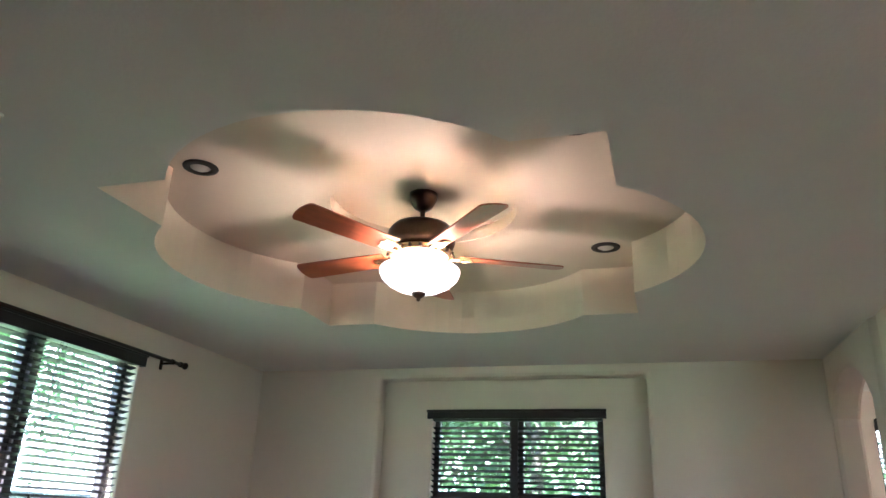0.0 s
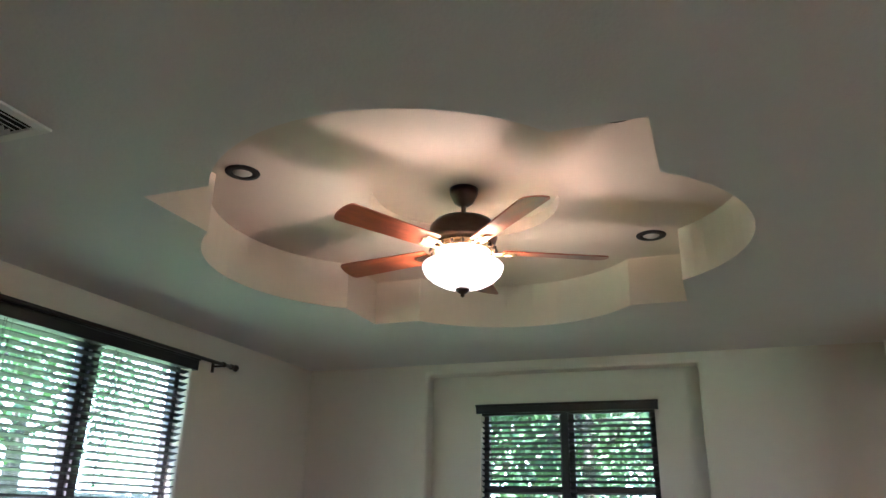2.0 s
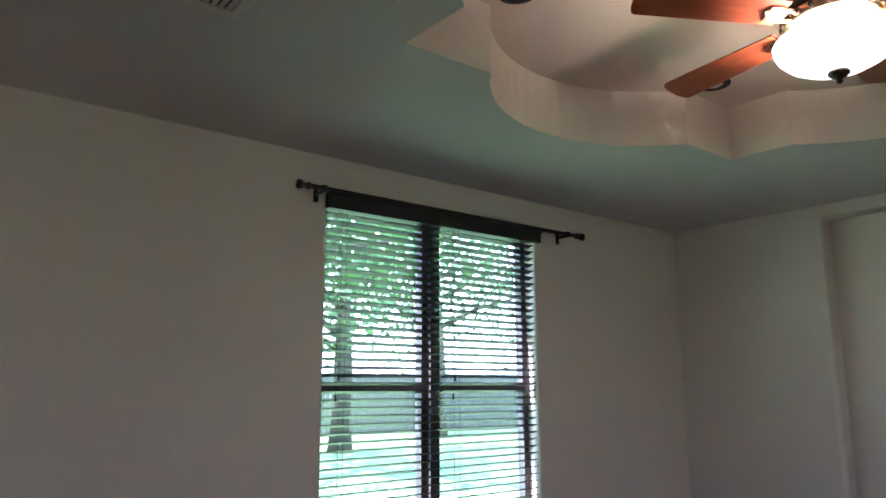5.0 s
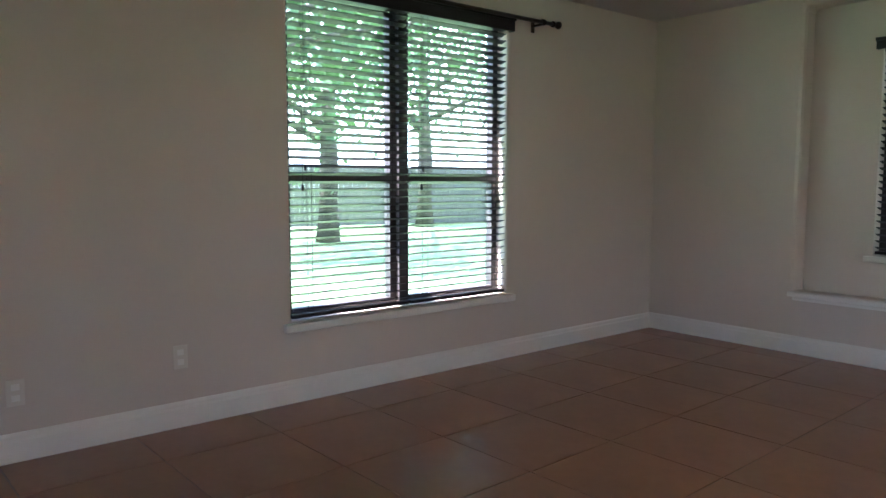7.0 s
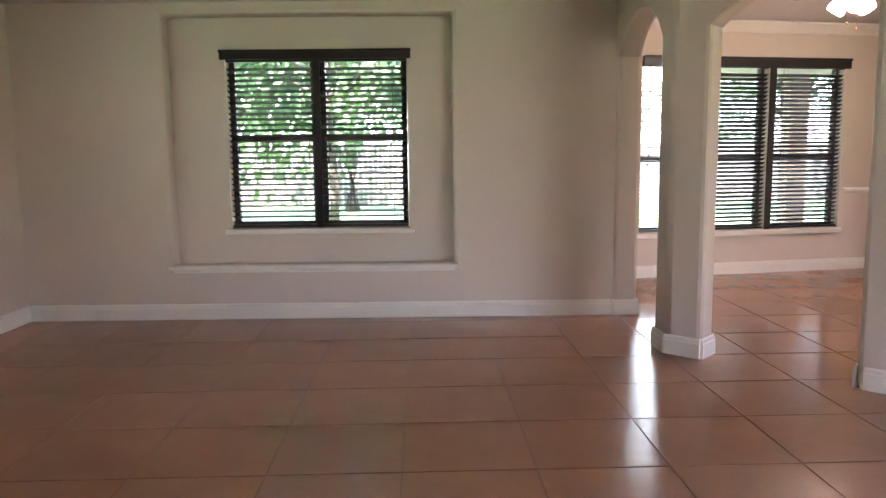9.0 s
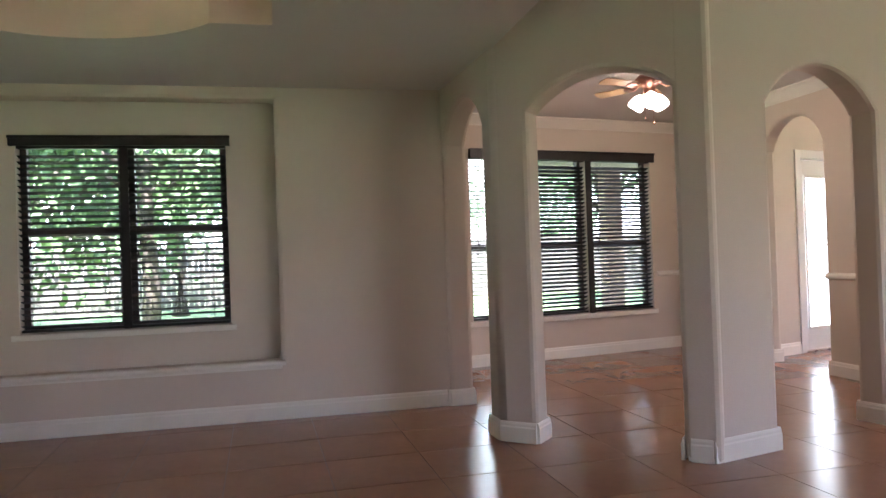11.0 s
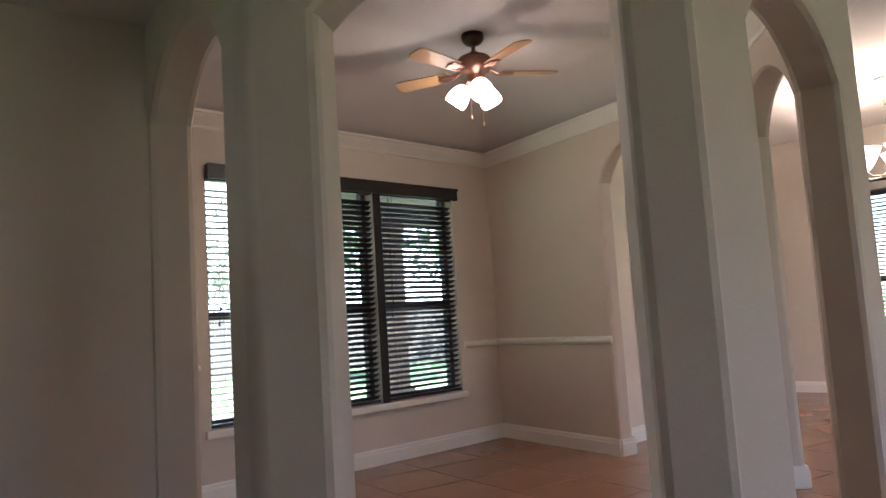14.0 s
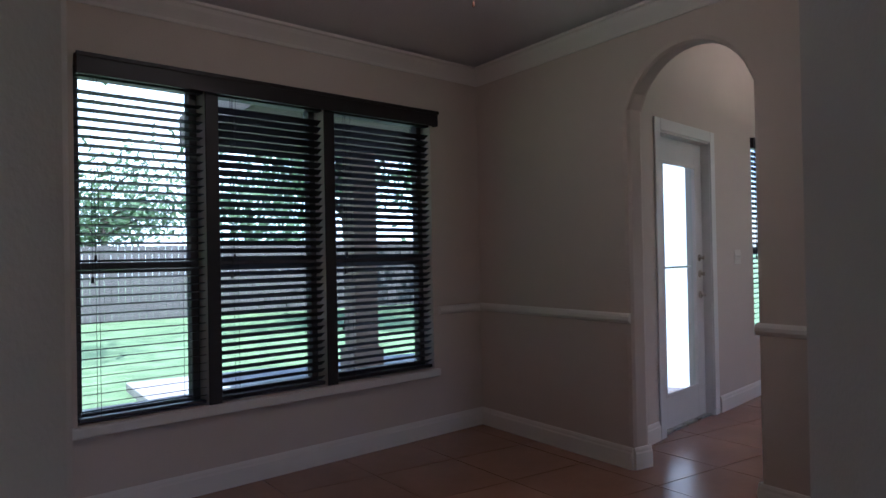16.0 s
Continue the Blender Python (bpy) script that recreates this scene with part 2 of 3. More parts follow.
wall("wall_pier", tuple(_p - _n2 * 0.003), tuple(_p + _n2 * 0.452), -0.2, HH, bevel=0.03)
strip("baseboard", tuple(_p + _n2 * 0.452), tuple(_p), 0.001, 0.125, 0.018)
strip("baseboard", tuple(_p + _n2 * 0.452 + _d * 0.2), tuple(_p + _n2 * 0.452), 0.001, 0.125, 0.018)
wall("wall_dining_west", (1.99, 6.1), (1.99, 8.5), 0.168, HH)
aslant(wall("wall_dining_north", (6.2, DN), (1.85, DN), -0.2, HH, [(6.2 - 4.83, 6.2 - 4.005, 0.47, 2.22, 0), (6.2 - 3.935, 6.2 - 3.235, 0.47, 2.22, 0), (6.2 - 3.165, 6.2 - 2.50, 0.47, 2.22, 0)], bevel=0.004))
# the door's wall runs aslant
DA = Vector((5.50, 7.02))
DB = Vector((9.35, 8.05))
DD = (DB - DA).normalized()
wall("wall_door", tuple(DA), tuple(DB), 0.2, HH, [(0.52, 1.44, 0, 2.10, 0), (2.33, 3.15, 0.52, 2.22, 0)], bevel=0.006)
EA, EB = Vector((9.25, 8.2)), Vector((10.3, 4.6))
wall("wall_nook_east", tuple(EA), tuple(EB), 0.2, HH, [(1.17, 2.6, 0.52, 2.24, 0)], bevel=0.006)
wall("wall_east", (10.2, 4.8), (10.2, -2.6), 0.2, HH)
wall("wall_south", (10.4, -2.6), (-3.0, -2.6), 0.2, HH, [(1.6, 6.0, 0.4, 2.2, 0)])


def ceiling(name, outer, z, holes=(), material=None, label=""):
    bm = bmesh.new()
    edges = []
    for loop in (outer, *holes):
        vs = [bm.verts.new((x, y, z)) for x, y in loop]
        edges += [bm.edges.new((vs[k], vs[(k + 1) % len(vs)])) for k in range(len(vs))]
    bmesh.ops.triangle_fill(bm, edges=edges, use_beauty=True)
    for f in bm.faces:
        if f.normal.z > 0:
            f.normal_flip()
    return bm


def cove_loop():
    """A rectangle with a bulging arc in the middle of each side."""
    c, sag = 0.70, 0.35
    rad = (c * c + sag * sag) / (2 * sag)
    half = math.asin(c / rad)
    pts = []
    for q in range(4):
        co, si = round(math.cos(q * math.pi / 2)), round(math.sin(q * math.pi / 2))
        along_side, out = ((1.03, 1.125), (1.125, 1.03))[q % 2]
        side = [(-along_side, -out)]
        for k in range(19):
            g = -half + 2 * half * k / 18
            side.append((rad * math.sin(g), -out - sag + rad - rad * math.cos(g)))
        pts += [(CX + x * co - y * si, CY + x * si + y * co) for x, y in side]
    return pts


def circle(cx, cy, r, n=48):
    return [(cx + r * math.cos(2 * math.pi * k / n), cy + r * math.sin(2 * math.pi * k / n)) for k in range(n)]


def skirt(bm, loop, za, zb):
    a = [bm.verts.new((x, y, za)) for x, y in loop]
    b = [bm.verts.new((x, y, zb)) for x, y in loop]
    for k in range(len(loop)):
        j = (k + 1) % len(loop)
        bm.faces.new((a[k], a[j], b[j], b[k]))


def rect(x0, y0, x1, y1):
    return [(x0, y0), (x1, y0), (x1, y1), (x0, y1)]


ZC = 2.76
bm = ceiling("c", rect(-2.95, -2.75, 1.95, 6.3), H, [cove_loop()])
skirt(bm, rect(-2.95, -2.75, 1.95, 6.3), H, HH + 0.05)
c1 = finish("ceiling_living", bm, M_CEIL)
tagged(c1, "matt off-white ceiling with a lobed recess", "ceiling", kind="structure")
bm = ceiling("c", cove_loop(), ZC, [circle(CX, CY + 0.02, 0.49)])
skirt(bm, cove_loop(), H, ZC)
skirt(bm, circle(CX, CY + 0.02, 0.49), ZC, ZC + 0.07)
b2 = ceiling("c", circle(CX, CY + 0.02, 0.49), ZC + 0.07)
me_tmp = bpy.data.meshes.new("tmp")
b2.to_mesh(me_tmp)
bm.from_mesh(me_tmp)
b2.free()
bpy.data.meshes.remove(me_tmp)
c2 = finish("ceiling_recess", bm, M_COVE)
tagged(c2, "warm beige lobed ceiling recess with a round dome", "ceiling", kind="structure")
# dining room: flat rim and raised tray with cut corners
rim = [(1.9, 7.72), (1.9, 6.0), (1.9, 4.85), (2.85, 4.0), (4.55, 4.42), (5.44, 5.5), (5.44, 8.38)]
tray = [(2.6, 7.08), (2.6, 6.0), (2.62, 5.35), (3.12, 4.86), (4.2, 5.0), (4.74, 5.75), (4.74, 7.45)]
bm = bmesh.new()
low = [bm.verts.new((x, y, 2.605)) for x, y in rim]
high = [bm.verts.new((x, y, 2.82)) for x, y in tray]
for k in range(len(rim)):
    j = (k + 1) % len(rim)
    bm.faces.new((low[k], low[j], high[j], high[k]))
bm.faces.new(high)
tagged(finish("ceiling_dining", bm, M_CEIL, bevel=0.05, angle=5, segs=4), "off-white dining ceiling sloping up to a flat middle", "ceiling", kind="structure")
tagged(box("ceiling_hall", (1.9, -2.75, HH), (10.6, 8.6, HH + 0.1), M_CEIL), "textured off-white hall ceiling", "ceiling", kind="structure")
tagged(box("roof_slab", (-3.1, -2.8, HH + 0.11), (10.7, 8.7, HH + 0.25), M_SOFFIT), "plain dark roof deck above the ceilings", "roof", kind="structure")

# ---- mouldings ----
BH, BD = 0.125, 0.018
strip("baseboard", (WX, -2.4), (WX, NY), 0.001, BH, BD)
strip("baseboard", (WX, NY), (1.85, NY), 0.001, BH, BD)
aslant(strip("baseboard", (1.95, DN), (5.31, DN), 0.001, BH, BD))
strip("baseboard", (1.99, 6.1), (1.99, 7.65), 0.001, BH, BD)


def along(i, a, b):
    p, q = Vector(V[i]), Vector(V[i + 1])
    d = (q - p).normalized()
    n = Vector((-d.y, d.x))
    return p + d * a, p + d * b, d, n


for i in range(5):
    length = (Vector(V[i + 1]) - Vector(V[i])).length
    a, b = ARCH[i][0][:2]
    th = TH if i < 4 else 0.14
    for s0, s1 in ((0, a), (b, length)):
        p, q, d, n = along(i, s0, s1)
        strip("baseboard", tuple(p), tuple(q), 0.001, BH, BD)
        strip("baseboard", tuple(q + n * th), tuple(p + n * th), 0.001, BH, BD)
        if i == 4:
            strip("chair_rail", tuple(q + n * th), tuple(p + n * th), 0.84, 0.06, 0.022, label="white moulded chair rail", category="chair rail", prof=((0, 0), (0.5, 0.1), (1, 0.35), (1, 0.65), (0.6, 0.85), (0, 1)))
    p, q, d, n = along(i, a, b)
    strip("baseboard", tuple(p), tuple(p + n * th), 0.001, BH, BD)
    strip("baseboard", tuple(q + n * th), tuple(q), 0.001, BH, BD)
RAIL = ((0, 0), (0.5, 0.1), (1, 0.35), (1, 0.65), (0.6, 0.85), (0, 1))
for x0, x1 in ((1.95, 2.43), (4.88, 5.31)):
    aslant(strip("chair_rail", (x0, DN), (x1, DN), 0.84, 0.06, 0.022, label="white moulded chair rail", category="chair rail", prof=RAIL))
CROWN = ((0, 0), (0.12, 0), (0.2, 0.15), (0.35, 0.3), (0.7, 0.62), (0.85, 0.8), (1, 0.85), (1, 1), (0, 1))
aslant(strip("crown_moulding", (1.95, DN), (5.33, DN), 2.51, 0.108, 0.1, label="off-white crown moulding under the dining ceiling", category="crown moulding", prof=CROWN))
strip("crown_moulding", (5.31, DN), (5.31, 5.5), 2.51, 0.108, 0.1, label="off-white crown moulding under the dining ceiling", category="crown moulding", prof=CROWN)
strip("crown_moulding", (1.99, 6.0), (1.99, 7.65), 2.51, 0.108, 0.1, label="off-white crown moulding under the dining ceiling", category="crown moulding", prof=CROWN)
for i in (1, 2, 3):
    p, q, d, n = along(i, 0, (Vector(V[i + 1]) - Vector(V[i])).length)
    strip("crown_moulding", tuple(q + n * TH), tuple(p + n * TH), 2.51, 0.108, 0.1, label="off-white crown moulding under the dining ceiling", category="crown moulding", prof=CROWN)
for s0, s1 in ((0, 0.46), (1.52, (DB - DA).length)):
    strip("baseboard", tuple(DA + DD * s0), tuple(DA + DD * s1), 0.001, BH, BD)
strip("baseboard", tuple(EA), tuple(EB), 0.001, BH, BD)
# niche ledge and window stools
tagged(box("niche_ledge", (-1.665, NY - 0.035, 0.40), (0.635, 6.16, 0.434), M_WHITE, bevel=0.01), "off-white ledge under the window niche", "ledge", kind="structure")
tagged(box("niche_apron", (-1.635, NY - 0.014, 0.375), (0.605, NY - 0.001, 0.399), M_WHITE, bevel=0.006), "off-white apron strip under the niche ledge", "ledge", kind="structure")
tagged(box("sill", (WX + 0.001, 2.69, 0.39), (WX + 0.045, 4.40, 0.437), M_WHITE, bevel=0.008), "off-white window sill", "sill", kind="structure")
tagged(box("sill", (-1.25, 6.135, 0.665), (0.28, 6.169, 0.707), M_WHITE, bevel=0.008), "off-white window sill", "sill", kind="structure")
aslant(tagged(box("sill", (2.45, DN - 0.04, 0.415), (4.86, DN - 0.001, 0.467), M_WHITE, bevel=0.008), "off-white window sill", "sill", kind="structure"))


# ---- windows and blinds, built facing -y, with x along the wall ----
def window(name, w, z0, z1, m, part=0.43):
    root = new(name)
    root.matrix_basis = m
    tagged(root, "dark-framed single-hung window with a middle rail", "window", kind="structure")
    bm = bmesh.new()
    zm = z0 + (z1 - z0) * part
    f = 0.045
    add_box(bm, 0, 0.09, z0, f, 0.15, z1)
    add_box(bm, w - f, 0.09, z0, w, 0.15, z1)
    add_box(bm, f, 0.09, z0, w - f, 0.15, z0 + f)
    add_box(bm, f, 0.09, z1 - f, w - f, 0.15, z1)
    add_box(bm, f, 0.085, zm - 0.028, w - f, 0.145, zm + 0.028)
    finish("frame", bm, M_FRAME, root, bevel=0.005)
    for za, zb, y in ((z0 + f, zm - 0.028, 0.11), (zm + 0.028, z1 - f, 0.13)):
        g = box("pane", (f - 0.004, y, za - 0.004), (w - f + 0.004, y + 0.004, zb + 0.004), M_GLASS, root)
        g.visible_shadow = False
    return root


def blind(w, z0, z1, m, valance=True, ext=0.0, pitch=0.0435, tilt=-17, depth=0.05, label="", vh=0.075):
    root = new("window_blind")
    root.matrix_basis = m
    tagged(root, label or "dark brown wooden venetian blind, lowered, slats open", "blind", group="wooden blinds")
    n = int((z1 - vh * 0.7 - z0 - 0.03) / pitch)
    me = None
    for k in range(n):
        z = z0 + 0.045 + k * pitch
        if me is None:
            bm = bmesh.new()
            add_box(bm, 0.004, -depth / 2, -0.0018, w - 0.004, depth / 2, 0.0018)
            s = finish("slat", bm, M_BLIND, root)
            me = s.data
        else:
            s = new("slat", me)
            s.parent = root
        s.matrix_basis = pose(0, 0.03, z, tilt + random.uniform(-1, 1), random.uniform(-0.08, 0.08), 0)
    box("bottom_rail", (0.004, 0.005, z0 + 0.004), (w - 0.004, 0.055, z0 + 0.024), M_BLIND, root, bevel=0.004)
    box("headrail", (0.0, 0.004, z1 - 0.055), (w, 0.056, z1 - 0.004), M_BLIND, root, bevel=0.003)
    bm = bmesh.new()
    for x in (w * 0.16, w * 0.84):
        for y in (0.004, 0.056):
            add_tube(bm, [(x, y, z0 + 0.02), (x, y, z1 - 0.05)], 0.0013, 5)
    finish("ladder_cord", bm, M_BLIND, root)
    bm = bmesh.new()
    for x, zz in ((0.07, 0.40), (0.085, 0.46)):
        za = z1 - (z1 - z0) * (1 - zz)
        add_tube(bm, [(x, -0.004, za), (x, -0.004, z1 - 0.06)], 0.0014, 5)
        add_lathe(bm, [(0, -0.02), (0.009, -0.018), (0.006, 0.012), (0, 0.016)], 8, Matrix.Translation((x, -0.004, za)))
    finish("pull_cord", bm, M_BLIND, root)
    if valance:
        bm = bmesh.new()
        a, b = -ext, w + ext
        add_box(bm, a, -0.028, z1 - vh, b, -0.012, z1 + 0.004)
        add_box(bm, a, -0.034, z1 - 0.014, b, -0.029, z1 + 0.006)
        add_box(bm, a, -0.0115, z1 - vh, a + 0.012, 0.0, z1 + 0.004)
        add_box(bm, b - 0.012, -0.0115, z1 - vh, b, 0.0, z1 + 0.004)
        finish("valance", bm, M_BLIND, root, bevel=0.003)
    return root


def valance(w, z, m, h=0.09):
    bm = bmesh.new()
    add_box(bm, 0, -0.05, z - h, w, -0.03, z)
    add_box(bm, -0.004, -0.06, z - 0.018, w + 0.004, -0.0505, z + 0.004)
    add_box(bm, 0, -0.0295, z - h, 0.014, -0.002, z)
    add_box(bm, w - 0.014, -0.0295, z - h, w, -0.002, z)
    o = finish("blind_valance", bm, M_BLIND, None, m, bevel=0.003)
    return tagged(o, "dark brown wooden valance above the blinds", "valance")


WEST = pose(WX, 2.745, 0, 0, 0, 90)       # x runs north, the outside is to -x
window("window_1", 0.75, 0.45, 2.235, pose(WX, 2.75, 0, 0, 0, 90))
window("window_2", 0.79, 0.45, 2.235, pose(WX, 3.55, 0, 0, 0, 90))
tagged(box("mullion", (WX - 0.16, 3.50, 0.445), (WX - 0.06, 3.55, 2.235), M_FRAME, bevel=0.004), "dark window mullion post", "mullion", kind="structure")
blind(0.79, 0.45, 2.232, pose(WX, 2.75, 0, 0, 0, 90), valance=False)
blind(0.79, 0.45, 2.232, pose(WX, 3.55, 0, 0, 0, 90), valance=False)
valance(1.63, 2.25, pose(WX, 2.73, 0, 0, 0, 90), 0.085)

window("window_3", 0.70, 0.715, 2.095, pose(-1.198, 6.17, 0), 0.52)
window("window_4", 0.70, 0.715, 2.095, pose(-0.467, 6.17, 0), 0.52)
tagged(box("mullion", (-0.498, 6.25, 0.712), (-0.467, 6.33, 2.095), M_FRAME, bevel=0.004), "dark window mullion post", "mullion", kind="structure")
blind(0.70, 0.715, 2.09, pose(-1.196, 6.17, 0), valance=False)
blind(0.70, 0.715, 2.09, pose(-0.466, 6.17, 0), valance=False)
tagged(box("mullion_trim", (-0.51, 6.172, 0.715), (-0.455, 6.176, 2.09), M_BLIND), "dark strip between two blinds", "trim", kind="structure")
valance(1.50, 2.118, pose(-1.23, 6.168, 0), 0.07)

for k, (x0, x1) in enumerate(((2.50, 3.165), (3.235, 3.935), (4.005, 4.83))):
    window("window_%d" % (5 + k), x1 - x0 - 0.01, 0.475, 2.215, NM @ pose(x0 + 0.005, DN, 0))
    blind(x1 - x0 - 0.012, 0.475, 2.21, NM @ pose(x0 + 0.006, DN + 0.002, 0), valance=False, tilt=(-9, -31, -28)[k])
valance(2.36, 2.258, NM @ pose(2.50, DN - 0.001, 0), 0.10)
for x0 in (3.16, 3.93):
    aslant(tagged(box("mullion_trim", (x0 + 0.002, DN - 0.012, 0.47), (x0 + 0.078, DN - 0.002, 2.21), M_BLIND, bevel=0.003), "dark wooden mullion casing", "trim", kind="structure"))

dm = Matrix.Translation((*(DA + DD * 2.335), 0)) @ pose(0, 0, 0, 0, 0, math.degrees(math.atan2(DD.y, DD.x)))
window("window_8", 0.81, 0.525, 2.215, dm)
blind(0.80, 0.525, 2.21, dm, vh=0.08, ext=0.02)
ED = (EB - EA).normalized()
em = Matrix.Translation((*(EA + ED * 1.175), 0)) @ pose(0, 0, 0, 0, 0, math.degrees(math.atan2(ED.y, ED.x)))
window("window_9", 1.42, 0.525, 2.235, em)
blind(1.41, 0.525, 2.23, em, valance=False)


def curtain_rod(length, m, label):
    root = new("curtain_rod")
    root.matrix_basis = m
    tagged(root, label, "curtain rod")
    bm = bmesh.new()
    add_tube(bm, [(0.06, 0, 0), (length - 0.06, 0, 0)], 0.013, 12)
    finish("pole", bm, M_ROD, root, smooth=True)
    for x, s in ((0.06, -1), (length - 0.06, 1)):
        lathe("finial", [(0.0, 0), (0.02, 0.0), (0.02, 0.012), (0.012, 0.018), (0.012, 0.03), (0.022, 0.045), (0.026, 0.06), (0.026, 0.066), (0, 0.07)], M_ROD, root, pose(x, 0, 0, 0, 90 * s, 0), 16)
    for x in (0.15, length - 0.15):
        bm = bmesh.new()
        add_box(bm, x - 0.008, -0.012, -0.018, x + 0.008, 0.098, -0.004)
        add_box(bm, x - 0.014, 0.09, -0.055, x + 0.014, 0.0985, 0.02)
        add_lathe(bm, [(0.0135, -0.012), (0.02, -0.012), (0.02, 0.012), (0.0135, 0.012)], 12, pose(x, 0, 0, 0, 90, 0))
        finish("bracket", bm, M_ROD, root, bevel=0.002)
    return root


curtain_rod(2.2, pose(WX + 0.1, 2.52, 2.245, 0, 0, 90), "dark bronze curtain rod with turned finials above the window")
curtain_rod(2.0, em @ pose(-0.3, -0.1, 2.33), "dark bronze curtain rod above the nook window")


# ---- glazed door in the slanting wall ----
def glazed_door(m):
    root = new("door_1")
    root.matrix_basis = m
    tagged(root, "white full-glass patio door, closed, with nickel locks", "door", kind="structure")
    w, h = 0.84, 2.06
    bm = bmesh.new()
    y0, y1 = 0.06, 0.105
    add_box(bm, 0, y0, 0.012, 0.13, y1, h)
    add_box(bm, w - 0.13, y0, 0.012, w, y1, h)
    add_box(bm, 0.13, y0, 0.012, w - 0.13, y1, 0.24)
    add_box(bm, 0.13, y0, h - 0.17, w - 0.13, y1, h)
    finish("leaf", bm, M_DOORP, root, pose(0.04, 0, 0), bevel=0.003)
    bm = bmesh.new()
    for a, b, c, d in ((0.125, 0.235, 0.155, 1.895), (w - 0.155, 0.235, w - 0.125, 1.895), (0.155, 0.235, w - 0.155, 0.262), (0.155, 1.868, w - 0.155, 1.895)):
        add_box(bm, a, y0 - 0.014, b, c, y0 - 0.001, d)
    finish("glazing_bead", bm, M_DOORP, root, pose(0.04, 0, 0), bevel=0.005)
    g = box("pane", (0.128, 0.08, 0.238), (w - 0.128, 0.086, 1.892), M_GLASS, root, pose(0.04, 0, 0))
    g.visible_shadow = False
    box("rail_line", (0.15, 0.088, 1.13), (w - 0.15, 0.098, 1.145), M_DOORP, root, pose(0.04, 0, 0))
    bm = bmesh.new()
    add_box(bm, -0.05, -0.016, 0.0, 0.034, -0.001, 2.16)
    add_box(bm, w + 0.046, -0.016, 0.0, w + 0.13, -0.001, 2.16)
    add_box(bm, 0.034, -0.016, 2.076, w + 0.046, -0.001, 2.16)
    finish("casing", bm, M_DOORP, root, bevel=0.006)
    bm = bmesh.new()
    add_box(bm, 0.002, 0.0, 0.0, 0.036, 0.19, 2.095)
    add_box(bm, w + 0.046, 0.0, 0.0, w + 0.078, 0.19, 2.095)
    add_box(bm, 0.036, 0.0, 2.066, w + 0.046, 0.19, 2.095)
    finish("jamb", bm, M_DOORP, root)
    box("threshold", (0.036, 0.02, 0.001), (w + 0.046, 0.19, 0.014), M_NICKEL, root)
    for z, kind in ((0.92, 1), (1.08, 0), (1.2, 0)):
        bm = bmesh.new()
        add_lathe(bm, [(0, 0.0), (0.027, 0.0), (0.027, 0.008), (0.012, 0.012), (0.011, 0.03), (0.0, 0.03)], 16, pose(w - 0.03, y0 - 0.001, z, 90, 0, 0))
        if kind:
            add_tube(bm, [(w - 0.03, y0 - 0.03, z), (w - 0.03, y0 - 0.045, z), (w - 0.06, y0 - 0.05, z), (w - 0.13, y0 - 0.05, z - 0.004)], 0.009, 8)
        else:
            add_box(bm, w - 0.035, y0 - 0.042, z - 0.014, w - 0.025, y0 - 0.028, z + 0.014)
        finish("handle" if kind else "deadbolt", bm, M_NICKEL, root, smooth=False)
    return root


glazed_door(Matrix.Translation((*(DA + DD * 0.52), 0)) @ pose(0, 0, 0, 0, 0, math.degrees(math.atan2(DD.y, DD.x))))


# ---- ceiling fans ----
def blade_mesh(r0, r1, w0, w1, t=0.007):
    bm = bmesh.new()
    top = []
    n = 10
    outline = []
    for k in range(n + 1):
        u = k / n
        outline.append((r0 + (r1 - r0) * u, (w0 + (w1 - w0) * u) / 2))
    tip = [(r1 + 0.03 * math.sin(a), w1 / 2 * math.cos(a)) for a in (0.5, 0.9, 1.25, 1.57)]
    right = outline + tip[:3]
    ring = [(x, y) for x, y in right] + [(tip[3][0], 0)] + [(x, -y) for x, y in reversed(right)]
    lo = [bm.verts.new((x, y, -t / 2)) for x, y in ring]
    hi = [bm.verts.new((x, y, t / 2)) for x, y in ring]
    bm.faces.new(lo)
    bm.faces.new(hi)
    for k in range(len(ring)):
        j = (k + 1) % len(ring)
        bm.faces.new((lo[k], lo[j], hi[j], hi[k]))
    return bm


def fan_blades(root, z, r0, r1, w0, w1, turn, wood, metal, pitch=12):
    me = ma = None
    for k in range(5):
        a = turn + 72 * k
        if me is None:
            b = finish("blade", blade_mesh(r0, r1, w0, w1), wood, root, bevel=0.002)
            me = b.data
            bm = bmesh.new()
            add_tube(bm, [(0.10, 0, 0.015), (0.15, 0.02, -0.012), (r0 + 0.02, 0.03, -0.008), (r0 + 0.07, 0.0, -0.008)], 0.008, 6)
            add_tube(bm, [(0.10, 0, 0.015), (0.15, -0.02, -0.012), (r0 + 0.02, -0.03, -0.008), (r0 + 0.07, 0.0, -0.008)], 0.008, 6)
            add_box(bm, r0 - 0.01, -0.035, -0.012, r0 + 0.06, 0.035, -0.0045)
            i = finish("blade_iron", bm, metal, root)
            ma = i.data
        else:
            b, i = new("blade", me), new("blade_iron", ma)
            b.parent = i.parent = root
        b.matrix_basis = pose(0, 0, z, 0, 0, a) @ pose(0, 0, 0, pitch, 0, 0)
        i.matrix_basis = pose(0, 0, z, 0, 0, a) @ pose(0, 0, 0, pitch, 0, 0)


FX, FY = CX + 0.01, CY - 0.02


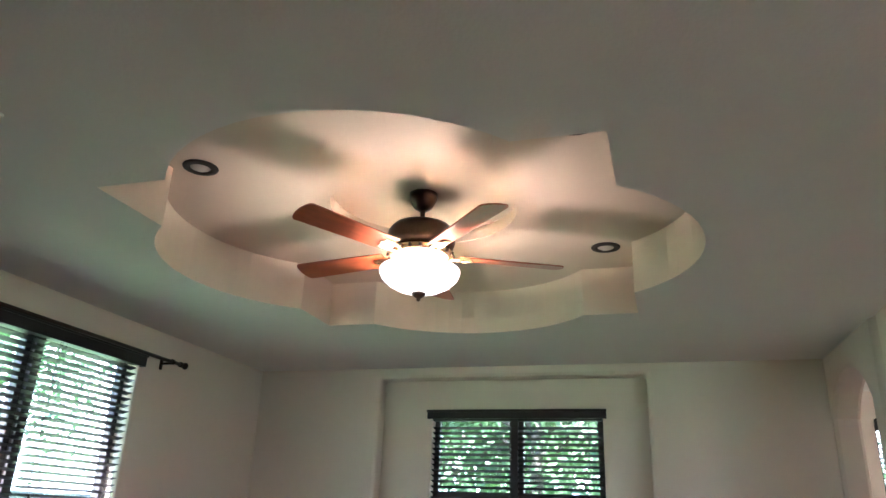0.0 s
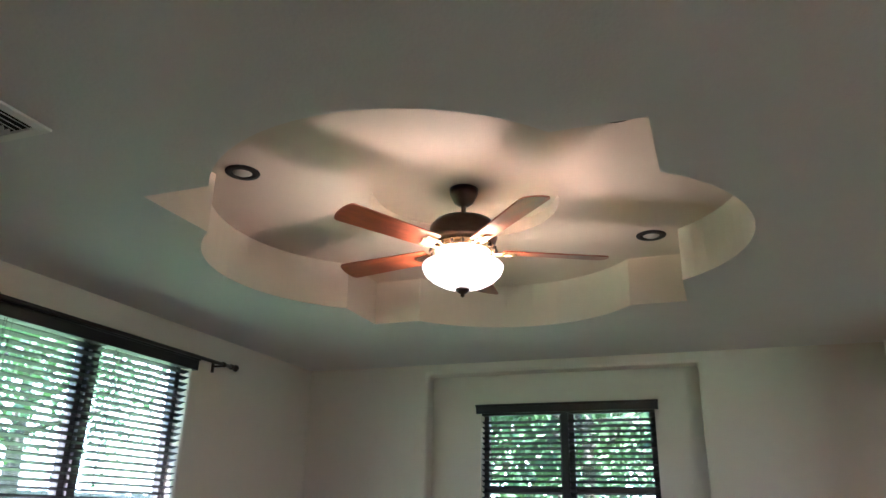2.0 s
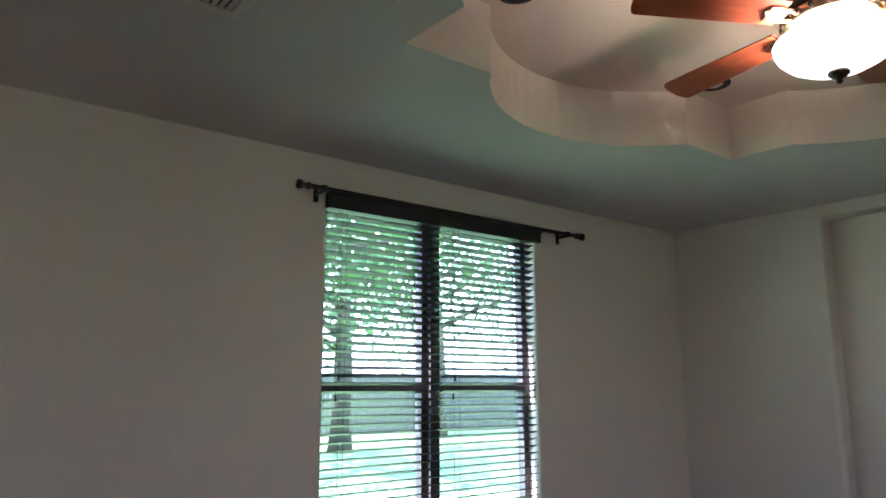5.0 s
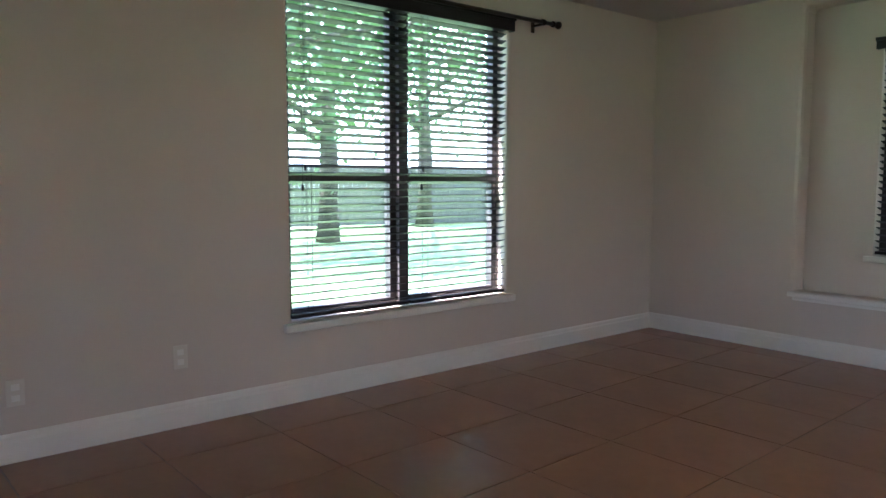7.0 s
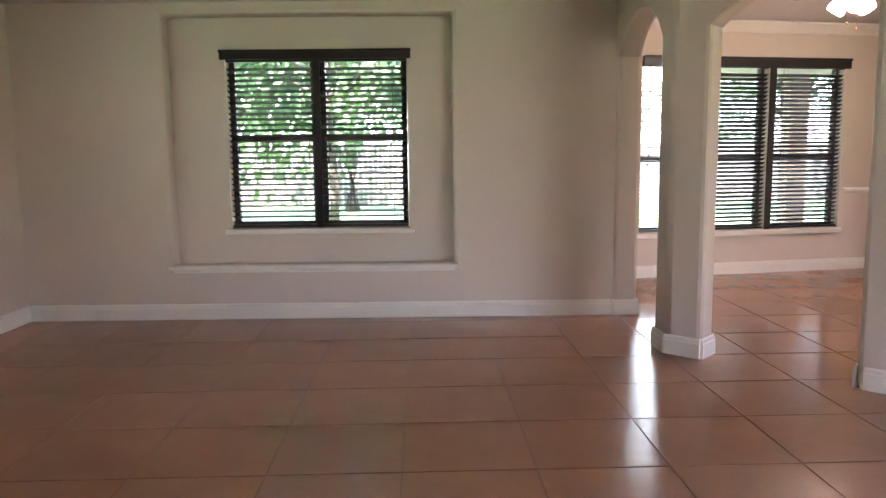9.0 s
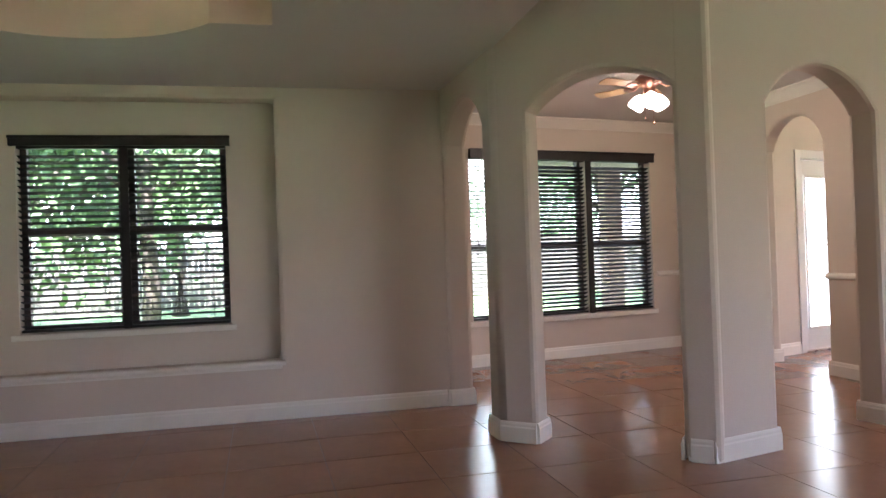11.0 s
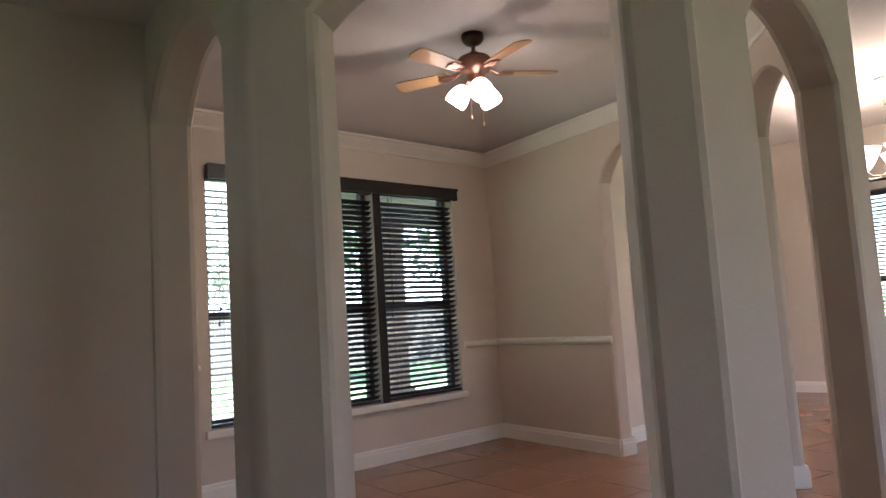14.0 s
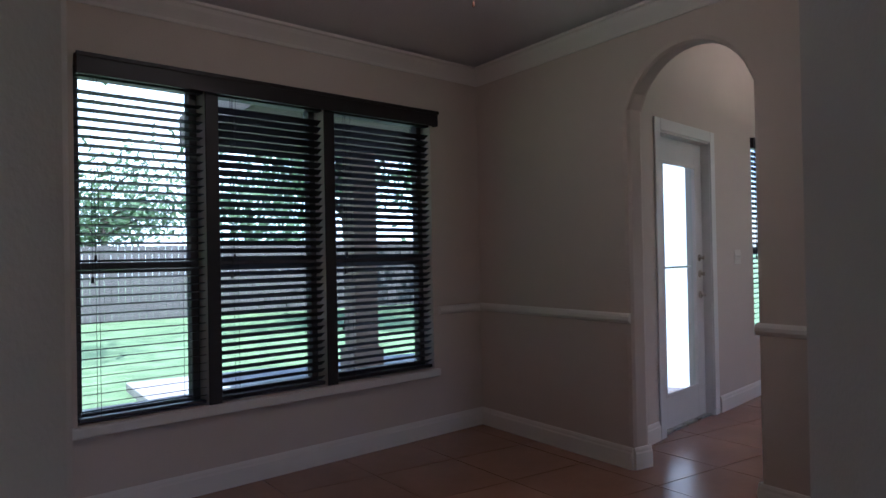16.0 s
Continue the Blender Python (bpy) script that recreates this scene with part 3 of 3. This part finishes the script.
def fan_living():
    root = new("ceiling_fan")
    root.matrix_basis = pose(FX, FY, ZC + 0.135)
    tagged(root, "bronze ceiling fan with reddish wooden blades and lit glass bowl", "ceiling fan")
    lathe("canopy", [(0, -0.066), (0.075, -0.066), (0.073, -0.096), (0.05, -0.141), (0.022, -0.161), (0, -0.161)], M_BRONZE, root)
    lathe("downrod", [(0.013, -0.155), (0.013, -0.24)], M_BRONZE, root, n=12)
    lathe("motor", [(0.013, -0.21), (0.03, -0.225), (0.09, -0.23), (0.15, -0.255), (0.172, -0.285), (0.175, -0.335), (0.165, -0.365), (0.13, -0.38), (0, -0.38)], M_BRONZE, root, n=36)
    lathe("brass_band", [(0.12, -0.381), (0.16, -0.385), (0.168, -0.405), (0.15, -0.432), (0.09, -0.445), (0.07, -0.46), (0, -0.46)], M_BRASS, root, n=36)
    bm = bmesh.new()
    for k in range(20):
        a = 2 * math.pi * k / 20
        add_lathe(bm, [(0, -0.012), (0.009, -0.008), (0.009, 0.008), (0, 0.012)], 8, pose(0.166 * math.cos(a), 0.166 * math.sin(a), -0.408))
    finish("brass_studs", bm, M_BRONZE, root, smooth=True)
    fan_blades(root, -0.405, 0.2, 0.72, 0.12, 0.15, 26, M_REDWOOD, M_BRASS)
    bowl = [(0.198, -0.482), (0.204, -0.49), (0.203, -0.505), (0.192, -0.53), (0.16, -0.562), (0.112, -0.588), (0.05, -0.605), (0, -0.61)]
    lathe("glass_bowl", bowl, M_GLOBE, root, n=40)
    lathe("light_fitter", [(0.07, -0.455), (0.075, -0.465), (0.03, -0.475), (0, -0.475)], M_BRASS, root)
    lathe("bowl_finial", [(0, -0.605), (0.035, -0.607), (0.036, -0.615), (0.02, -0.63), (0.009, -0.635), (0.011, -0.645), (0, -0.652)], M_BRONZE, root, n=20)
    for k in range(3):
        a = math.radians(20 + 120 * k)
        x, y = FX + 0.025 * math.cos(a), FY + 0.025 * math.sin(a)
        lamp("fan_bulb", "POINT", pose(x, y, ZC + 0.135 - 0.54), 0.9, (1.0, 0.76, 0.50), 0.02)


def fan_dining():
    fx, fy, fz = 3.80, 6.235, 2.82
    root = new("ceiling_fan")
    root.matrix_basis = pose(fx, fy, fz)
    tagged(root, "antique copper ceiling fan with oak blades and three lit shades", "ceiling fan")
    lathe("canopy", [(0, 0), (0.068, 0), (0.068, -0.035), (0.05, -0.06), (0.02, -0.075), (0, -0.075)], M_BRONZE, root)
    lathe("downrod", [(0.012, -0.07), (0.012, -0.12)], M_BRONZE, root, n=12)
    lathe("motor", [(0.012, -0.105), (0.025, -0.11), (0.035, -0.13), (0.09, -0.145), (0.118, -0.175), (0.118, -0.195), (0.095, -0.215), (0.09, -0.235), (0.06, -0.245), (0.05, -0.28), (0.055, -0.30), (0.03, -0.325), (0, -0.33)], M_COPPER, root, n=32)
    fan_blades(root, -0.235, 0.17, 0.5, 0.095, 0.125, 195, M_OAK, M_COPPER)
    for k in range(3):
        a = 10 + 120 * k
        m = pose(0, 0, -0.3, 0, 0, a) @ pose(0.05, 0, 0, 0, -38, 0)
        lathe("shade", [(0.02, -0.02), (0.035, -0.03), (0.055, -0.06), (0.066, -0.10), (0.07, -0.13), (0.062, -0.15)], M_SHADE, root, m, 20)
        bm = bmesh.new()
        add_tube(bm, [(0.0, 0, 0), (0.04, 0, -0.005), (0.065, 0, -0.022)], 0.011, 8)
        finish("arm", bm, M_COPPER, root, pose(0, 0, -0.3, 0, 0, a), smooth=True)
        w = pose(fx, fy, fz) @ m @ Vector((0, 0, -0.17))
        lamp("shade_bulb", "POINT", pose(*w), 0.8, (1.0, 0.78, 0.52), 0.03)
    for x, y, l in ((0.02, -0.03, 0.2), (-0.03, 0.02, 0.15)):
        bm = bmesh.new()
        add_tube(bm, [(x, y, -0.32), (x, y, -0.36 - l)], 0.0015, 5)
        add_lathe(bm, [(0, -0.02), (0.006, -0.015), (0.006, 0), (0, 0.006)], 8, Matrix.Translation((x, y, -0.36 - l)))
        finish("pull_chain", bm, M_COPPER, root)


fan_living()
fan_dining()


def chandelier():
    px, py, pz = 7.86, 5.85, HH
    root = new("chandelier")
    root.matrix_basis = pose(px, py, pz)
    tagged(root, "nickel chandelier with five lit frosted glass shades", "chandelier")
    lathe("canopy", [(0, 0), (0.065, 0), (0.06, -0.018), (0.02, -0.03), (0, -0.03)], M_NICKEL, root)
    bm = bmesh.new()
    for k in range(17):
        rot = pose(0, 0, -0.045 - k * 0.03, 0, 0, 90 * (k % 2))
        ring = [rot @ Vector((0.009 * math.cos(2 * math.pi * j / 10), 0, 0.019 * math.sin(2 * math.pi * j / 10))) for j in range(11)]
        add_tube(bm, ring, 0.003, 5)
    finish("chain", bm, M_NICKEL, root, smooth=True)
    lathe("column", [(0, -0.53), (0.012, -0.54), (0.03, -0.58), (0.016, -0.62), (0.016, -0.72), (0.04, -0.78), (0.03, -0.83), (0, -0.86)], M_NICKEL, root, n=20)
    for k in range(5):
        rot = pose(0, 0, 0, 0, 0, 12 + 72 * k)
        bm = bmesh.new()
        add_tube(bm, [rot @ Vector(p) for p in ((0.02, 0, -0.80), (0.1, 0, -0.86), (0.2, 0, -0.86), (0.26, 0, -0.82), (0.27, 0, -0.78))], 0.008, 8)
        finish("arm", bm, M_NICKEL, root, smooth=True)
        lathe("shade", [(0.0, -0.785), (0.03, -0.78), (0.055, -0.755), (0.08, -0.71), (0.098, -0.665), (0.105, -0.65)], M_SHADE, root, rot @ Matrix.Translation((0.27, 0, -0.785)) @ Matrix.Diagonal((1.38, 1.38, 1.15, 1)) @ Matrix.Translation((0, 0, 0.785)), 24)
        w = pose(px, py, pz) @ rot @ Vector((0.27, 0, -0.65))
        lamp("shade_bulb", "POINT", pose(*w), 1.6, (1.0, 0.78, 0.52), 0.03)


chandelier()


# ---- recessed cans, vent, wall plates ----
def can_light(x, y):
    root = new("recessed_light")
    root.matrix_basis = pose(x, y, ZC)
    tagged(root, "unlit round recessed ceiling light with dark trim ring", "recessed light", group="recessed lights")
    lathe("trim_ring", [(0.048, -0.001), (0.05, -0.010), (0.082, -0.006), (0.084, -0.001)], M_BLACK, root, n=32)
    lathe("bulb", [(0.0, -0.014), (0.03, -0.012), (0.047, -0.003), (0.047, -0.001)], M_CANLENS, root, n=28)


for dx in (-0.89, 0.88):
    for dy in (-0.68, 0.75):
        can_light(CX + dx, CY + dy)


def ceiling_vent():
    root = new("air_vent")
    root.matrix_basis = pose(-1.5, 1.57, H)
    tagged(root, "off-white metal air supply vent in the ceiling", "vent")
    bm = bmesh.new()
    for a, b, c, d in ((-0.155, -0.155, -0.115, 0.155), (0.115, -0.155, 0.155, 0.155), (-0.115, -0.155, 0.115, -0.115), (-0.115, 0.115, 0.115, 0.155)):
        add_box(bm, a, b, -0.012, c, d, -0.001)
    finish("frame", bm, M_VENT, root, bevel=0.004)
    # thin black plate painted as the shaded hollow behind the louvres
    box("duct_shade", (-0.114, -0.114, -0.004), (0.114, 0.114, -0.001), M_BLACK, root)
    me = None
    for k in range(9):
        if me is None:
            bm = bmesh.new()
            add_box(bm, -0.08, -0.001, -0.008, 0.05, 0.001, 0.008)
            o = finish("louvre", bm, M_VENT, root)
            me = o.data
        else:
            o = new("louvre", me)
            o.parent = root
        o.matrix_basis = pose(-0.03, -0.1 + k * 0.025, -0.011, 35, 0, 0)
    for k in range(3):
        bm = bmesh.new()
        add_box(bm, -0.008, -0.112, -0.001, 0.008, 0.112, 0.001)
        finish("long_louvre", bm, M_VENT, root, pose(0.04 + 0.03 * k, 0, -0.011, 0, 35, 0))


ceiling_vent()


def outlet(m, label):
    root = new("wall_outlet")
    root.matrix_basis = m
    tagged(root, label, "outlet", group="wall outlets")
    box("plate", (-0.036, -0.007, -0.058), (0.036, -0.001, 0.058), M_PLATE, root, bevel=0.003)
    for z in (-0.024, 0.024):
        box("socket", (-0.016, -0.010, z - 0.014), (0.016, -0.0075, z + 0.014), M_WHITE, root, bevel=0.003)


outlet(pose(WX, 2.14, 0.345, 0, 0, 90), "beige wall outlet plate above the baseboard")
outlet(pose(WX, 1.44, 0.30, 0, 0, 90), "beige cable outlet plate above the baseboard")
dmr = Matrix.Translation((*(DA + DD * 1.95), 0)) @ pose(0, 0, 1.2, 0, 0, math.degrees(math.atan2(DD.y, DD.x)))
sw = new("light_switch")
sw.matrix_basis = dmr
tagged(sw, "beige triple light switch plate beside the door", "light switch")
box("plate", (-0.07, -0.007, -0.058), (0.07, -0.001, 0.058), M_PLATE, sw, bevel=0.003)
for k in (-0.045, 0, 0.045):
    box("toggle", (k - 0.006, -0.016, -0.012), (k + 0.006, -0.0075, 0.012), M_WHITE, sw, bevel=0.002)

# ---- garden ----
# added glowing panel that whites out the view through the glazed door
M_DOOR_GLOW = bpy.data.materials.new("door_glow_panel")
M_DOOR_GLOW.use_nodes = True
_b = M_DOOR_GLOW.node_tree.nodes["Principled BSDF"]
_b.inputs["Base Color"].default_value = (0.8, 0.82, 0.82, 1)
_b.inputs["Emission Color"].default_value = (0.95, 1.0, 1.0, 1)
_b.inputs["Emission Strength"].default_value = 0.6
tagged(box("backdrop", (-0.85, -0.02, -0.12), (0.85, 0.02, 2.45), M_DOOR_GLOW, None, pose(7.32, 8.62, 0, 0, 0, -49)), "plain glowing white panel added just outside the glazed door", "backdrop", kind="structure")

# added far walls, made to glow so the sky behind the trees burns out
M_SKY_GLOW = mat("sky_glow_wall", (0.8, 0.85, 0.88), 0.9, var=0.04, scale=0.05, emit=(0.92, 0.98, 1.0), estr=0.75)
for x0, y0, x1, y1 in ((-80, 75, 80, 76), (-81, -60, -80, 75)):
    tagged(box("backdrop", (x0, y0, -0.1), (x1, y1, 45), M_SKY_GLOW), "pale glowing wall added beyond the garden in place of overexposed sky", "backdrop", kind="structure")

bm = bmesh.new()
add_box(bm, -600, -600, -0.6, 600, 600, -0.12)
tagged(finish("ground", bm, M_GRASS), "sunlit green lawn", "lawn", kind="structure")
tagged(box("patio_slab", (3.5, 8.62, -0.3), (13.0, 12.2, -0.03), M_CONC, bevel=0.01), "pale concrete patio slab", "patio", kind="structure")
tagged(box("patio_roof", (3.9, 8.62, 2.4), (7.2, 11.4, 2.7), M_SOFFIT, bevel=0.01), "dark underside of the patio roof", "patio roof", kind="structure")
for x, y in ((5.75, 11.1),):
    root = new("patio_post")
    root.matrix_basis = pose(x, y, -0.03)
    tagged(root, "dark square brick patio post", "post", group="patio posts")
    box("shaft", (-0.14, -0.14, 0.3), (0.14, 0.14, 2.429), M_STUCCO, root, bevel=0.01)
    box("base", (-0.18, -0.18, 0), (0.18, 0.18, 0.299), M_STUCCO, root, bevel=0.01)


def fence(p0, p1, name):
    p0, p1 = Vector(p0), Vector(p1)
    n = int((p1 - p0).length / 0.15)
    d = (p1 - p0).normalized()
    bm = bmesh.new()
    for k in range(n):
        s = k * 0.15
        h = 1.75 + random.uniform(-0.015, 0.015)
        add_box(bm, s, 0, 0, s + 0.14, 0.02, h)
    for z in (0.3, 0.95, 1.55):
        add_box(bm, 0, 0.021, z, n * 0.15, 0.06, z + 0.09)
    o = finish(name, bm, M_FENCE, None, pose(p0.x, p0.y, -0.12, 0, 0, math.degrees(math.atan2(d.y, d.x))))
    tagged(o, "weathered grey board fence round the garden", "fence", kind="stuff")


fence((-16, 22), (26, 22), "board_fence")
fence((-22, -8), (-16, 22), "board_fence")


def tree(x, y, h, seed, spread):
    rnd = random.Random(seed)
    root = new("tree")
    root.matrix_basis = pose(x, y, -0.12)
    tagged(root, "leafy green tree standing on the lawn", "tree", group="garden trees")
    bm = bmesh.new()
    top = Vector((rnd.uniform(-0.3, 0.3), rnd.uniform(-0.3, 0.3), h * 0.75))
    add_tube(bm, [(0, 0, 0), (0.03, 0.02, h * 0.2), tuple(top * 0.6), tuple(top)], [h * 0.035, h * 0.026, h * 0.018, h * 0.007], 9)
    tips = [top]
    for k in range(11):
        a = rnd.uniform(0, 6.28)
        b = top * rnd.uniform(0.35, 0.9)
        e = b + Vector((math.cos(a) * spread * rnd.uniform(0.5, 1), math.sin(a) * spread * rnd.uniform(0.5, 1), h * rnd.uniform(0.05, 0.25)))
        add_tube(bm, [tuple(b), tuple(b.lerp(e, 0.5) + Vector((0, 0, 0.15))), tuple(e)], [h * 0.011, h * 0.007, h * 0.003], 6)
        tips += [e, b.lerp(e, 0.6)]
    finish("trunk", bm, M_BARK, root, smooth=True)
    vs, fs = [], []
    for _ in range(4800):
        c = rnd.choice(tips) + Vector((rnd.gauss(0, spread * 0.25), rnd.gauss(0, spread * 0.25), rnd.gauss(0, h * 0.075)))
        u = Vector((rnd.gauss(0, 1), rnd.gauss(0, 1), rnd.gauss(0, 1))).normalized()
        w = u.orthogonal().normalized()
        s = rnd.uniform(0.05, 0.12)
        i = len(vs)
        vs += [tuple(c - u * s), tuple(c + w * s * 0.55), tuple(c + u * s), tuple(c - w * s * 0.55)]
        fs.append((i, i + 1, i + 2, i + 3))
    me = bpy.data.meshes.new("foliage")
    me.from_pydata(vs, [], fs)
    me.materials.append(M_LEAF)
    o = new("foliage", me)
    o.parent = root
    tagged(o, kind="stuff")


for k, (x, y, h, s) in enumerate(((-10, 5.6, 7.5, 2.8), (-13, 9, 8, 3), (-11, 1, 7, 2.6), (-15, 4, 8, 3), (-3.2, 12.5, 6.5, 2.5), (0.4, 15, 7.5, 2.8), (-6.5, 17, 8, 3), (-1.8, 19.5, 6.5, 2.6), (8.3, 16.5, 6.5, 2.3), (11.5, 17.5, 6.5, 2.6), (-4.8, 14.5, 6.5, 2.6), (-1.2, 11.5, 5.0, 1.9), (9.8, 27, 5, 3.0), (5.5, 27, 4.6, 3.0), (-16, 14, 8.5, 3.2), (-17, -3, 8, 3), (14, 18.5, 6, 2.4))):
    tree(x, y, h, k, s)

# ---- floor tiles ----
tagged(box("floor", (-2.99, -2.79, -0.12), (10.39, 8.47, -0.004), M_GROUT), "dark grout bed under the floor tiles", "floor", kind="structure")
floor = bpy.data.objects["floor"]
P = 0.55
bm = bmesh.new()
add_box(bm, 0.0035, 0.0035, -0.0035, P - 0.0035, P - 0.0035, 0.0)
tile0 = finish("tile", bm, M_TILE, floor)
tile_me = tile0.data
bpy.data.objects.remove(tile0)
bm_far = bmesh.new()
OX, OY = 0.32, 3.09
TURN = pose(OX, OY, 0, 0, 0, 1.4)
for i in range(-7, 20):
    for j in range(-13, 11):
        c = TURN @ Vector(((i + 0.5) * P, (j + 0.5) * P, 0))
        if not (-3.0 < c.x < 10.4 and -2.8 < c.y < 8.55):
            continue
        if -2.5 < c.x < 5.0 and 1.2 < c.y < 8.0:
            o = new("tile", tile_me)
            o.parent = floor
            o.matrix_basis = TURN @ pose(i * P, j * P, random.uniform(-0.0006, 0.0004), random.uniform(-0.05, 0.05), random.uniform(-0.05, 0.05), 0)
        else:
            add_box(bm_far, i * P + 0.0035, j * P + 0.0035, -0.0035, (i + 1) * P - 0.0035, (j + 1) * P - 0.0035, 0.0)
bmesh.ops.transform(bm_far, matrix=TURN, verts=bm_far.verts[:])
tagged(finish("far_tiles", bm_far, M_TILE, floor), kind="stuff")
